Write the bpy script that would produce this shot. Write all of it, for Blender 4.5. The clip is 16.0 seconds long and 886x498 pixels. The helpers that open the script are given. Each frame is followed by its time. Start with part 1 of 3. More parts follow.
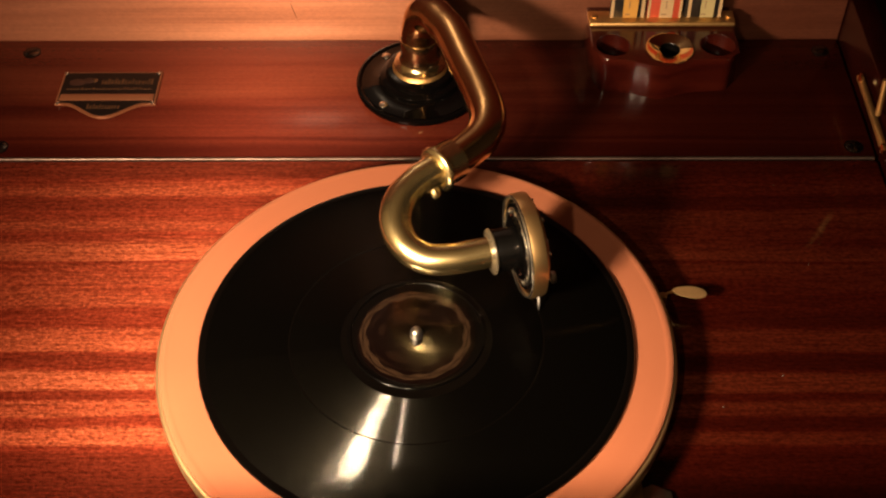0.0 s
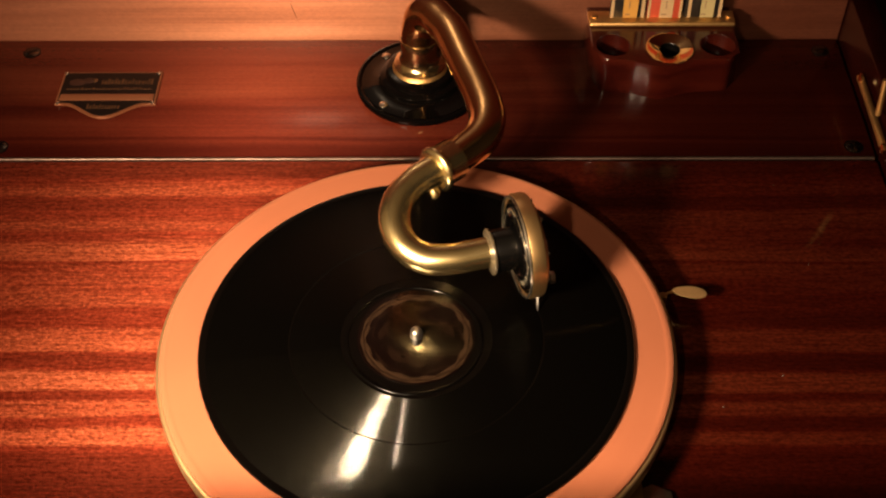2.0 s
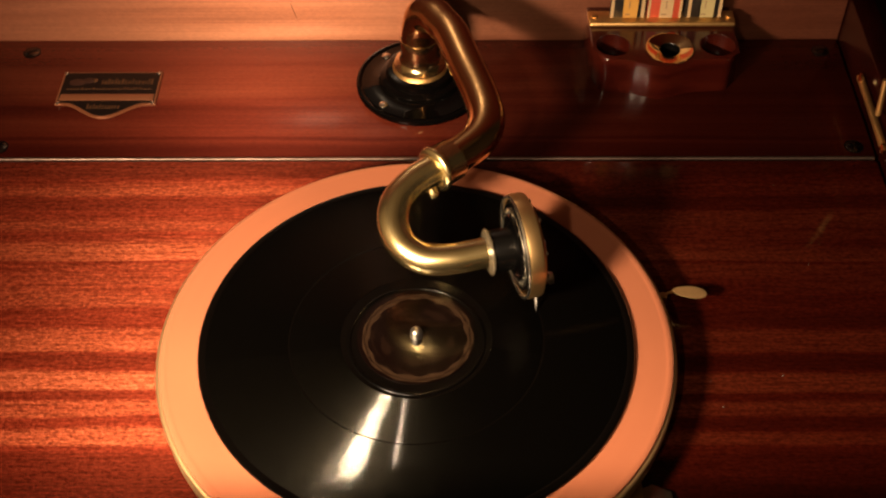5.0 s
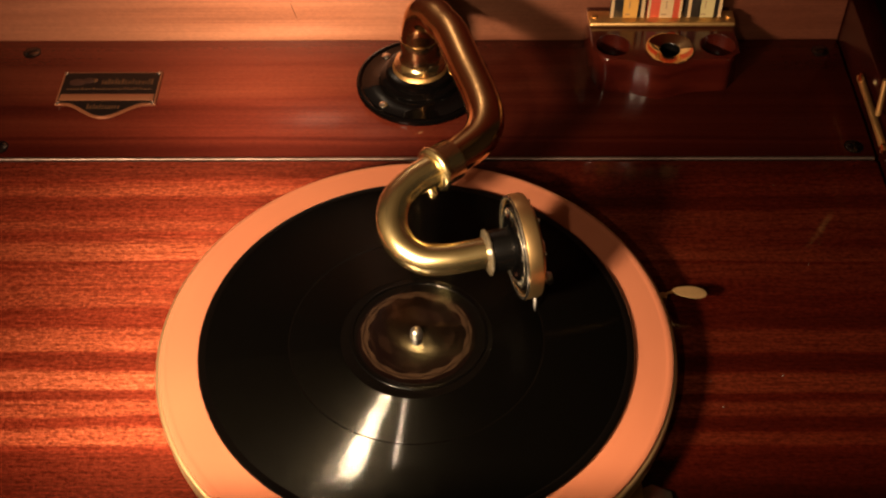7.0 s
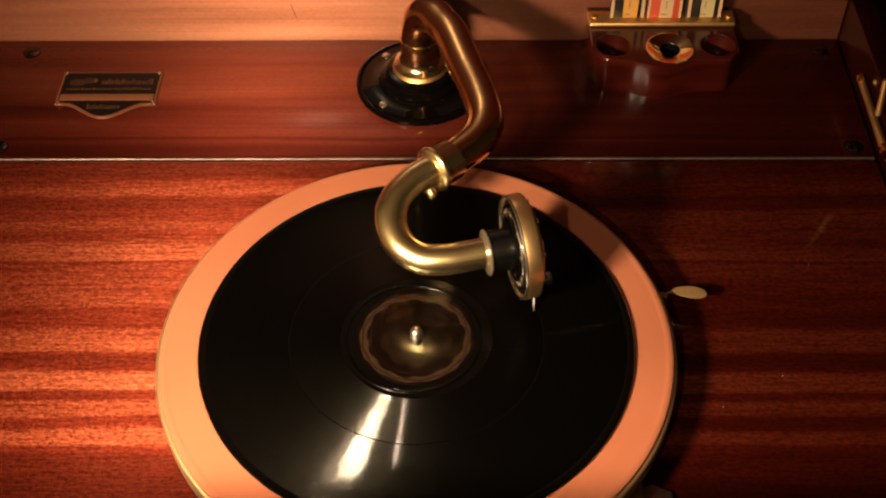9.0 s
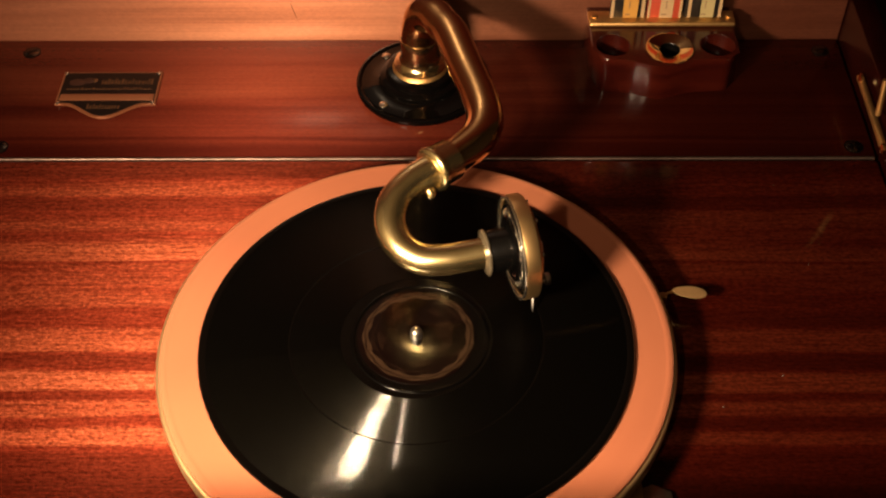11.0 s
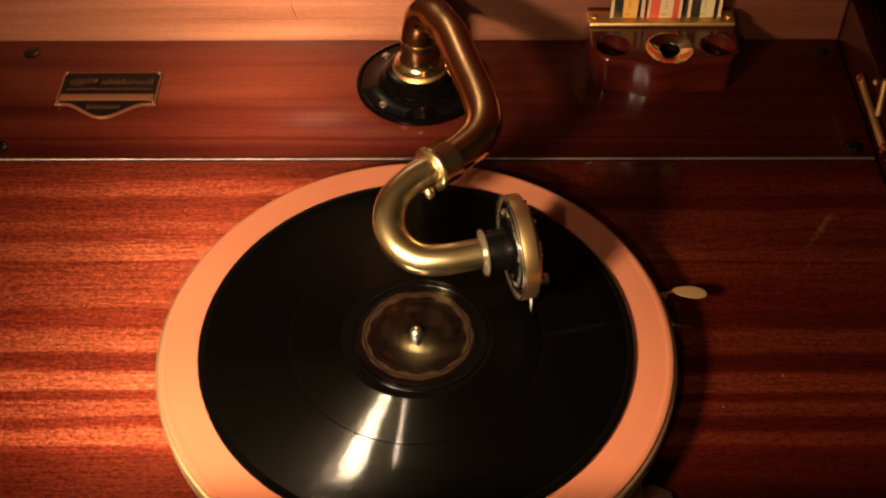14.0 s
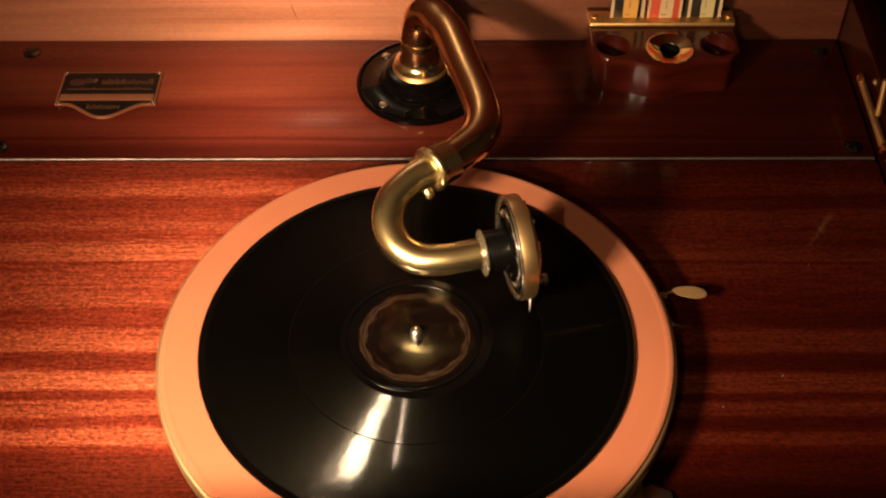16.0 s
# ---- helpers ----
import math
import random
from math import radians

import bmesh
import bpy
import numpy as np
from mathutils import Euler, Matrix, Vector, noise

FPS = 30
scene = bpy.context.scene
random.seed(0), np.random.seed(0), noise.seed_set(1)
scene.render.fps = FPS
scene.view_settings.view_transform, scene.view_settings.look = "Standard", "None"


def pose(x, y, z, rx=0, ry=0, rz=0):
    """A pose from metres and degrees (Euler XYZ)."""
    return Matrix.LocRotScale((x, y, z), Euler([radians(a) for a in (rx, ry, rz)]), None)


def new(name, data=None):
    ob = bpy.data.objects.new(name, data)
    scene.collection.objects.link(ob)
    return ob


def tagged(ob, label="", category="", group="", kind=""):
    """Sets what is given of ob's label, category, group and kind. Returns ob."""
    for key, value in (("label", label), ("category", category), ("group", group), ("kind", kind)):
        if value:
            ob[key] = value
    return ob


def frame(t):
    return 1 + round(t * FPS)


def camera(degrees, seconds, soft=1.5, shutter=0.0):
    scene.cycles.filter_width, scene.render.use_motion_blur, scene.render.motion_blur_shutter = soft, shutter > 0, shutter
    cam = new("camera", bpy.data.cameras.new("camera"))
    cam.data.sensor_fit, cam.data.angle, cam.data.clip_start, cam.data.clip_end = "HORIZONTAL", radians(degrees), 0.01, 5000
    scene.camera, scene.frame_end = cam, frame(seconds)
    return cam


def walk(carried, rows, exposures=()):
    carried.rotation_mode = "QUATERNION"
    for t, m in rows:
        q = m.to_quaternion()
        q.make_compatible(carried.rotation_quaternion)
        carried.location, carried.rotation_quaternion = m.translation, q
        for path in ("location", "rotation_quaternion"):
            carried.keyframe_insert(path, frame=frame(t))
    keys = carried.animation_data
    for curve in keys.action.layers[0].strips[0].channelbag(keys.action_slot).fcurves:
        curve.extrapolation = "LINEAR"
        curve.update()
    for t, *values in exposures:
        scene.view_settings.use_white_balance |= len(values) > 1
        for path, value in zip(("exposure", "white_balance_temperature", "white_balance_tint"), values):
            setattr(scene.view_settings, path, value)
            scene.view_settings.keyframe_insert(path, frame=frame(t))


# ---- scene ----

# ---- camera ----
cam = camera(40.15, 16.0, soft=2.2, shutter=0.6)
STAND = pose(0.0224, -0.4309, 0.5513, 42.245, 0.462, 0.360)
walk(cam, [(0.0, STAND), (16.0, STAND)], exposures=[(0.0, 0.0), (16.0, 0.0)])

# ---- light ----
world = bpy.data.worlds.new("world")
scene.world = world
world.use_nodes = True
world.node_tree.nodes["Background"].inputs[0].default_value = (0.9, 0.55, 0.3, 1)
world.node_tree.nodes["Background"].inputs[1].default_value = 0.004


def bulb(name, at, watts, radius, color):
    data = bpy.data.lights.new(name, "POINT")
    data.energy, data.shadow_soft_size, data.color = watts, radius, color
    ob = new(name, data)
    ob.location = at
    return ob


# wide table lamp, added point glow for its shade, smaller lamp farther off, unseen
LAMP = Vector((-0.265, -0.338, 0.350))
wide = bpy.data.lights.new("table_lamp_light", "AREA")
wide.shape, wide.size, wide.size_y, wide.energy, wide.color = "ELLIPSE", 0.100, 0.036, 14.0, (1.0, 0.72, 0.47)
table_lamp = new("table_lamp_light", wide)
table_lamp.matrix_world = Matrix.Translation(LAMP) @ (Vector((0.02, 0.10, -0.02)) - LAMP).to_track_quat("-Z", "Y").to_matrix().to_4x4()
bulb("table_lamp_added_glow", LAMP + Vector((-0.040, -0.012, 0)), 14.0, 0.075, (1.0, 0.70, 0.42))
bulb("small_lamp_light", (-0.176, -0.66, 0.690), 14.5, 0.013, (1.0, 0.74, 0.50))


# ---- materials ----
def mat(name, color, rough=0.5, metal=0.0, **more):
    m = bpy.data.materials.new(name)
    m.use_nodes = True
    b = m.node_tree.nodes["Principled BSDF"]
    b.inputs["Base Color"].default_value = (*color, 1)
    b.inputs["Roughness"].default_value = rough
    b.inputs["Metallic"].default_value = metal
    for key, value in more.items():
        b.inputs[key.replace("_", " ")].default_value = value
    return m


def node(m, kind, **inputs):
    n = m.node_tree.nodes.new(kind)
    for key, value in inputs.items():
        n.inputs[key].default_value = value
    return n


def wire(m, a, out, b, inp):
    m.node_tree.links.new(a.outputs[out], b.inputs[inp])


def ramp(m, stops):
    n = m.node_tree.nodes.new("ShaderNodeValToRGB")
    while len(n.color_ramp.elements) < len(stops):
        n.color_ramp.elements.new(0.5)
    for el, (at, col) in zip(n.color_ramp.elements, stops):
        el.position, el.color = at, (*col, 1)
    return n


def coords(m, scale, turn=(0, 0, 0), kind="Object"):
    tc = m.node_tree.nodes.new("ShaderNodeTexCoord")
    mp = m.node_tree.nodes.new("ShaderNodeMapping")
    mp.inputs["Scale"].default_value = scale
    mp.inputs["Rotation"].default_value = turn
    wire(m, tc, kind, mp, "Vector")
    return mp


def mahogany(name, dark, mid, light, bands=30.0, rough=0.22, coat=1.0, seed=0.0, sheen=0.55, gain=2.0, speckle=0.5, gloss=0.05, fine=45.0, flecks=0.8, lobe=(0.72, 0.62), streak=0.75, tint=(1.0, 1.0, 1.0), figure=()):
    """Ribbon-striped mahogany with the grain along x under lacquer."""
    m = mat(name, mid, rough, 0.0)
    b = m.node_tree.nodes["Principled BSDF"]
    c1 = coords(m, (1.6, bands, bands))
    c1.inputs["Location"].default_value = (seed, seed * 1.7, seed)
    n1 = node(m, "ShaderNodeTexNoise", Scale=1.0, Detail=3.0, Roughness=0.55, Distortion=0.25)
    wire(m, c1, "Vector", n1, "Vector")
    c2 = coords(m, (fine, 900.0, 900.0))
    n2 = node(m, "ShaderNodeTexNoise", Scale=1.0, Detail=3.0, Roughness=0.6)
    wire(m, c2, "Vector", n2, "Vector")
    c3 = coords(m, (300.0, 560.0, 560.0))
    n3 = node(m, "ShaderNodeTexNoise", Scale=1.0, Detail=2.0, Roughness=0.7, Distortion=0.4)
    wire(m, c3, "Vector", n3, "Vector")
    r = ramp(m, [(0.33, dark), (0.47, mid), (0.62, light)])
    if figure:
        # ribbons at their places across the grain, wavering a little along it
        tc = m.node_tree.nodes.new("ShaderNodeTexCoord")
        split = m.node_tree.nodes.new("ShaderNodeSeparateXYZ")
        wire(m, tc, "Object", split, "Vector")
        cw = coords(m, (5.0, 26.0, 26.0))
        nw = node(m, "ShaderNodeTexNoise", Scale=1.0, Detail=4.0, Roughness=0.6)
        wire(m, cw, "Vector", nw, "Vector")
        sway = m.node_tree.nodes.new("ShaderNodeMath")
        sway.operation = "MULTIPLY_ADD"
        sway.inputs[1].default_value = 0.011
        wire(m, nw, "Fac", sway, 0)
        wire(m, split, "Y", sway, 2)
        lo, hi = figure[0][0], figure[-1][0]
        span = node(m, "ShaderNodeMapRange")
        span.inputs["From Min"].default_value = lo + 0.0055
        span.inputs["From Max"].default_value = hi + 0.0055
        wire(m, sway, "Value", span, "Value")
        stripes = ramp(m, [((y - lo) / (hi - lo), (v, v, v)) for y, v in figure])
        wire(m, span, "Result", stripes, "Fac")
        both = m.node_tree.nodes.new("ShaderNodeMix")
        both.inputs[0].default_value = 0.62
        wire(m, n1, "Fac", both, 2)
        tone = node(m, "ShaderNodeMapRange")
        tone.inputs["To Min"].default_value = 0.26
        tone.inputs["To Max"].default_value = 0.68
        wire(m, stripes, "Color", tone, "Value")
        wire(m, tone, "Result", both, 3)
        wire(m, both, 0, r, "Fac")
    else:
        wire(m, n1, "Fac", r, "Fac")
    r2 = ramp(m, [(0.35, (0.45, 0.38, 0.34)), (0.56, (1, 1, 1))])
    wire(m, n2, "Fac", r2, "Fac")
    mix = m.node_tree.nodes.new("ShaderNodeMix")
    mix.data_type, mix.blend_type = "RGBA", "MULTIPLY"
    mix.inputs[0].default_value = streak
    wire(m, r, "Color", mix, 6)
    wire(m, r2, "Color", mix, 7)
    r3 = ramp(m, [(0.36, (0.55, 0.50, 0.46)), (0.64, (1.5, 1.5, 1.45))])
    wire(m, n3, "Fac", r3, "Fac")
    mix2 = m.node_tree.nodes.new("ShaderNodeMix")
    mix2.data_type, mix2.blend_type = "RGBA", "MULTIPLY"
    mix2.inputs[0].default_value = flecks
    wire(m, mix, 2, mix2, 6)
    wire(m, r3, "Color", mix2, 7)
    calm = m.node_tree.nodes.new("ShaderNodeMix")
    calm.data_type = "RGBA"
    calm.inputs[0].default_value = 0.45
    calm.inputs[7].default_value = (*(v * 0.8 for v in mid), 1)
    wire(m, mix2, 2, calm, 6)
    wire(m, calm, 2, b, "Base Color")
    bump = node(m, "ShaderNodeBump", Strength=0.06, Distance=0.0004)
    wire(m, n2, "Fac", bump, "Height")
    wire(m, bump, "Normal", b, "Normal")
    b.inputs["Coat Weight"].default_value = coat
    b.inputs["Specular IOR Level"].default_value = 0.12
    b.inputs["Coat Roughness"].default_value = gloss
    # sheen of the wood fibres, which lie along x, under the lacquer
    fibre = m.node_tree.nodes.new("ShaderNodeBsdfAnisotropic")
    fibre.inputs["Roughness"].default_value = lobe[0]
    fibre.inputs["Anisotropy"].default_value = lobe[1]
    cross = m.node_tree.nodes.new("ShaderNodeCombineXYZ")
    cross.inputs[0].default_value = 1.0
    wire(m, cross, "Vector", fibre, "Tangent")
    bright = m.node_tree.nodes.new("ShaderNodeMix")
    bright.data_type, bright.blend_type = "RGBA", "MULTIPLY"
    bright.inputs[0].default_value = 1.0
    bright.inputs[7].default_value = (*(gain * v for v in tint), 1)
    wire(m, mix2, 2, bright, 6)
    wire(m, bright, 2, fibre, "Color")
    fb = node(m, "ShaderNodeBump", Strength=speckle, Distance=0.0010)
    wire(m, n3, "Fac", fb, "Height")
    wire(m, fb, "Normal", fibre, "Normal")
    blend = m.node_tree.nodes.new("ShaderNodeMixShader")
    blend.inputs[0].default_value = sheen
    wire(m, b, "BSDF", blend, 1)
    wire(m, fibre, "BSDF", blend, 2)
    wire(m, blend, "Shader", m.node_tree.nodes["Material Output"], "Surface")
    return m


def brass(name, color, rough=0.16, stain=0.35, lacquer=0.0):
    m = mat(name, color, rough, 1.0)
    b = m.node_tree.nodes["Principled BSDF"]
    c = coords(m, (60, 60, 60))
    n = node(m, "ShaderNodeTexNoise", Scale=1.0, Detail=4.0, Roughness=0.6)
    wire(m, c, "Vector", n, "Vector")
    lo = tuple(v * (1 - stain) for v in color)
    r = ramp(m, [(0.35, lo), (0.6, color)])
    wire(m, n, "Fac", r, "Fac")
    wire(m, r, "Color", b, "Base Color")
    rr = node(m, "ShaderNodeMapRange")
    rr.inputs["To Min"].default_value = rough * 1.22
    rr.inputs["To Max"].default_value = rough * 0.84
    wire(m, n, "Fac", rr, "Value")
    wire(m, rr, "Result", b, "Roughness")
    b.inputs["Coat Weight"].default_value = lacquer
    b.inputs["Coat Roughness"].default_value = 0.05
    return m


# front end of board, rear end of strip: shadow put into the tone
BOARD_RIBBONS = ((-0.100, 0.05), (-0.064, 0.10), (-0.0570, 0.45), (-0.0545, 0.85), (-0.0475, 0.90), (-0.0440, 0.30), (-0.0386, 0.30), (-0.0360, 0.90), (-0.0275, 0.95),
                 (-0.0240, 0.35), (-0.0205, 0.30), (-0.0180, 0.90), (-0.0080, 0.95), (-0.0035, 0.12), (0.0070, 0.08), (0.0105, 0.80), (0.0245, 0.80), (0.0300, 0.32), (0.0400, 0.30),
                 (0.0450, 0.58), (0.0790, 0.62), (0.0815, 0.22), (0.0835, 0.80), (0.0920, 0.78), (0.1000, 0.55), (0.1270, 0.66), (0.1320, 0.18), (0.1385, 0.25), (0.1430, 0.62), (0.1560, 0.52), (0.1620, 0.12), (0.1760, 0.04))
STRIP_RIBBONS = ((0.178, 0.15), (0.190, 0.20), (0.1945, 0.50), (0.1975, 0.18), (0.2010, 0.60), (0.216, 0.62), (0.2300, 0.45), (0.2340, 0.65), (0.250, 0.62), (0.268, 0.55), (0.280, 0.36), (0.292, 0.52), (0.309, 0.42))
BOARD = mahogany("mahogany_board", (0.027, 0.0026, 0.0011), (0.057, 0.0052, 0.0021), (0.126, 0.0190, 0.0075), 42.0, gain=2.6, sheen=0.60, gloss=0.10, coat=0.55, lobe=(0.72, 0.64), tint=(1.0, 1.85, 2.2), figure=BOARD_RIBBONS)
STRIP = mahogany("mahogany_strip", (0.0066, 0.0005, 0.0003), (0.0185, 0.0017, 0.0008), (0.036, 0.0046, 0.0021), 30.0, seed=3.1, speckle=0.05, gain=5.6, sheen=0.6, fine=4.0, flecks=0.2, lobe=(0.72, 0.66), streak=0.3, tint=(1.0, 1.9, 2.1), gloss=0.05, coat=1.0, figure=STRIP_RIBBONS)
BACK = mahogany("mahogany_back", (0.038, 0.0058, 0.0023), (0.062, 0.0102, 0.0043), (0.088, 0.0170, 0.0078), 26.0, seed=7.7, sheen=0.6, gain=5.6, speckle=0.02, gloss=0.45, fine=4.0, flecks=0.15, lobe=(0.67, 0.47), streak=0.3, tint=(1.0, 2.5, 3.1))
LID = mahogany("mahogany_lid", (0.011, 0.0011, 0.0005), (0.018, 0.0019, 0.0009), (0.028, 0.0034, 0.0015), 20.0, seed=9.3, sheen=0.0, gloss=0.42, coat=0.5)
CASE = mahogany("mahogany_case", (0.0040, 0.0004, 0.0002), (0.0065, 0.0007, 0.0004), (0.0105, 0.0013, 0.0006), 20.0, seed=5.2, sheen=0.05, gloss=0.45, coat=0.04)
HOLDER = mahogany("mahogany_holder", (0.010, 0.0010, 0.0006), (0.020, 0.0022, 0.0011), (0.034, 0.0046, 0.0022), 70.0, rough=0.25, sheen=0.0, gloss=0.13, fine=20.0, flecks=0.2, streak=0.3)
BRASS = brass("lacquered_brass", (0.80, 0.50, 0.23), 0.15, 0.10)
DISH = brass("polished_dish_brass", (0.72, 0.50, 0.25), 0.08, 0.15)
# paler copy of the arm brass: room light put into the gooseneck's colour
LITBRASS = brass("room_lit_brass", (1.0, 0.79, 0.38), 0.245, 0.05, 1.0)
POLISHED = brass("polished_sleeve_brass", (0.92, 0.70, 0.36), 0.16, 0.10, 1.0)
DARKBRASS = brass("aged_brass", (0.66, 0.40, 0.15), 0.40)
NICKEL = brass("worn_nickel", (0.82, 0.75, 0.62), 0.25)
COPPER = brass("coppered_brass", (1.0, 0.66, 0.29), 0.32, 0.06, 0.6)
SATIN = brass("satin_brass", (0.66, 0.43, 0.20), 0.55, 0.2)
WORN = brass("worn_bright_metal", (0.90, 0.80, 0.66), 0.48, 0.25)
JAPAN = mat("black_japanned_iron", (0.0012, 0.0010, 0.0009), 0.07, Specular_IOR_Level=0.26)
RUBBER = mat("black_rubber", (0.0012, 0.0011, 0.0010), 0.25)
PALE = mat("pale_old_rubber", (0.060, 0.048, 0.030), 0.25)
DULL = brass("dull_zinc", (0.13, 0.09, 0.075), 0.45)
RIM = brass("pale_brass_rim", (0.80, 0.54, 0.27), 0.5)
TARNISH = mat("tarnished_copper", (0.16, 0.058, 0.026), 0.4, 0.5)
STEEL = brass("steel", (0.80, 0.76, 0.70), 0.28)
SCREW = brass("blackened_screw", (0.10, 0.085, 0.075), 0.20)
LABEL = mat("label_paper", (0.0012, 0.0005, 0.0003), 0.18, 0.0, Specular_IOR_Level=0.4, Coat_Weight=0.9, Coat_Roughness=0.15)
GOLD = mat("label_gold_print", (0.0230, 0.0125, 0.0066), 0.22, 0.2, Coat_Weight=0.5, Coat_Roughness=0.18)
GOLDDIM = mat("label_dim_print", (0.0052, 0.0024, 0.0013), 0.17, 0.1, Coat_Weight=0.5, Coat_Roughness=0.18)


def felt_material():
    m = mat("orange_felt", (0.30, 0.10, 0.045), 0.95)
    b = m.node_tree.nodes["Principled BSDF"]
    c = coords(m, (900, 900, 900))
    n = node(m, "ShaderNodeTexNoise", Scale=1.0, Detail=3.0, Roughness=0.7)
    wire(m, c, "Vector", n, "Vector")
    c2 = coords(m, (14, 14, 14))
    n2 = node(m, "ShaderNodeTexNoise", Scale=1.0, Detail=3.0)
    wire(m, c2, "Vector", n2, "Vector")
    r = ramp(m, [(0.3, (0.250, 0.073, 0.0300)), (0.7, (0.295, 0.090, 0.0375))])
    wire(m, n2, "Fac", r, "Fac")
    wire(m, r, "Color", b, "Base Color")
    bump = node(m, "ShaderNodeBump", Strength=0.25, Distance=0.0003)
    wire(m, n, "Fac", bump, "Height")
    wire(m, bump, "Normal", b, "Normal")
    b.inputs["Sheen Weight"].default_value = 0.15
    b.inputs["Sheen Tint"].default_value = (1.0, 0.45, 0.2, 1)
    return m


def groove_material():
    """Shellac with flat lands and steep groove walls."""
    m = bpy.data.materials.new("shellac_grooves")
    m.use_nodes = True
    nodes = m.node_tree.nodes
    nodes.remove(nodes["Principled BSDF"])
    place = nodes.new("ShaderNodeNewGeometry")
    flat = nodes.new("ShaderNodeVectorMath")
    flat.operation = "MULTIPLY"
    flat.inputs[1].default_value = (1, 1, 0)
    wire(m, place, "Position", flat, 0)
    length = nodes.new("ShaderNodeVectorMath")
    length.operation = "LENGTH"
    wire(m, flat, "Vector", length, 0)
    unit = nodes.new("ShaderNodeVectorMath")
    unit.operation = "NORMALIZE"
    wire(m, flat, "Vector", unit, 0)
    turns = nodes.new("ShaderNodeMath")
    turns.operation = "MULTIPLY"
    turns.inputs[1].default_value = 2 * math.pi / 0.00025
    wire(m, length, "Value", turns, 0)
    wave = nodes.new("ShaderNodeMath")
    wave.operation = "SINE"
    wire(m, turns, "Value", wave, 0)
    wall = nodes.new("ShaderNodeMath")
    wall.operation = "GREATER_THAN"
    wall.inputs[1].default_value = 0.80
    wire(m, wave, "Value", wall, 0)
    other = nodes.new("ShaderNodeMath")
    other.operation = "MULTIPLY"
    other.inputs[1].default_value = 7.37
    wire(m, turns, "Value", other, 0)
    swing = nodes.new("ShaderNodeMath")
    swing.operation = "SINE"
    wire(m, other, "Value", swing, 0)
    steep = nodes.new("ShaderNodeMath")
    steep.operation = "MULTIPLY_ADD"
    steep.inputs[1].default_value, steep.inputs[2].default_value = 0.14, 0.86
    wire(m, swing, "Value", steep, 0)
    slope = nodes.new("ShaderNodeMath")
    slope.operation = "MULTIPLY"
    wire(m, steep, "Value", slope, 0)
    wire(m, wall, "Value", slope, 1)
    out = nodes.new("ShaderNodeVectorMath")
    out.operation = "SCALE"
    wire(m, unit, "Vector", out, 0)
    wire(m, slope, "Value", out, "Scale")
    up = nodes.new("ShaderNodeVectorMath")
    up.operation = "ADD"
    up.inputs[1].default_value = (0, 0, 1)
    wire(m, out, "Vector", up, 0)
    normal = nodes.new("ShaderNodeVectorMath")
    normal.operation = "NORMALIZE"
    wire(m, up, "Vector", normal, 0)
    # bands of louder and quieter grooves
    bands = node(m, "ShaderNodeTexNoise", Scale=1.0, Detail=3.0, Roughness=0.7)
    bands.noise_dimensions = "1D"
    far = nodes.new("ShaderNodeMath")
    far.operation = "MULTIPLY"
    far.inputs[1].default_value = 500.0
    wire(m, length, "Value", far, 0)
    wire(m, far, "Value", bands, "W")
    rough = node(m, "ShaderNodeMapRange")
    rough.inputs["To Min"].default_value = 0.07
    rough.inputs["To Max"].default_value = 0.13
    wire(m, bands, "Fac", rough, "Value")
    gloss = nodes.new("ShaderNodeBsdfAnisotropic")
    gloss.distribution = "GGX"
    dull = nodes.new("ShaderNodeMix")
    dull.inputs[2].default_value = 0.34
    wire(m, wall, "Value", dull, 0)
    wire(m, rough, "Result", dull, 3)
    wire(m, dull, 0, gloss, "Roughness")
    wire(m, normal, "Vector", gloss, "Normal")
    haze = nodes.new("ShaderNodeBsdfAnisotropic")
    haze.inputs["Roughness"].default_value = 0.40
    haze.inputs["Color"].default_value = (0.9, 0.85, 0.65, 1)
    wire(m, normal, "Vector", haze, "Normal")
    both = nodes.new("ShaderNodeMixShader")
    both.inputs[0].default_value = 0.19
    wire(m, gloss, "BSDF", both, 1)
    wire(m, haze, "BSDF", both, 2)
    body = nodes.new("ShaderNodeBsdfDiffuse")
    body.inputs["Color"].default_value = (0.0005, 0.0004, 0.0003, 1)
    blend = nodes.new("ShaderNodeMixShader")
    share = node(m, "ShaderNodeMapRange")
    share.inputs["To Min"].default_value = 0.006
    share.inputs["To Max"].default_value = 0.064
    wire(m, wall, "Value", share, "Value")
    wire(m, share, "Result", blend, 0)
    wire(m, body, "BSDF", blend, 1)
    wire(m, both, "Shader", blend, 2)
    wire(m, blend, "Shader", nodes["Material Output"], "Surface")
    return m


FELT = felt_material()
GROOVES = groove_material()
GLOSSY = mat("shellac_glossy", (0.0008, 0.0007, 0.0006), 0.15, Specular_IOR_Level=0.20)
SHELLAC = mat("shellac_polished", (0.0010, 0.0008, 0.0006), 0.22, Specular_IOR_Level=0.22)


# ---- mesh helpers ----
def finish(name, bm, material, smooth=True):
    me = bpy.data.meshes.new(name)
    bmesh.ops.recalc_face_normals(bm, faces=bm.faces)
    bm.to_mesh(me)
    bm.free()
    me.materials.append(material)
    if smooth:
        me.polygons.foreach_set("use_smooth", [True] * len(me.polygons))
        me.set_sharp_from_angle(angle=radians(35))
    return me


def part(name, bm, material, parent=None, label="", smooth=True):
    ob = new(name, finish(name, bm, material, smooth))
    if parent:
        ob.parent = parent
    if label:
        ob["label"] = label
    return ob


def thing(name, at, label, category, group="", kind=""):
    ob = new(name)
    ob.location = at
    ob.empty_display_size = 0.02
    return tagged(ob, label, category, group, kind)


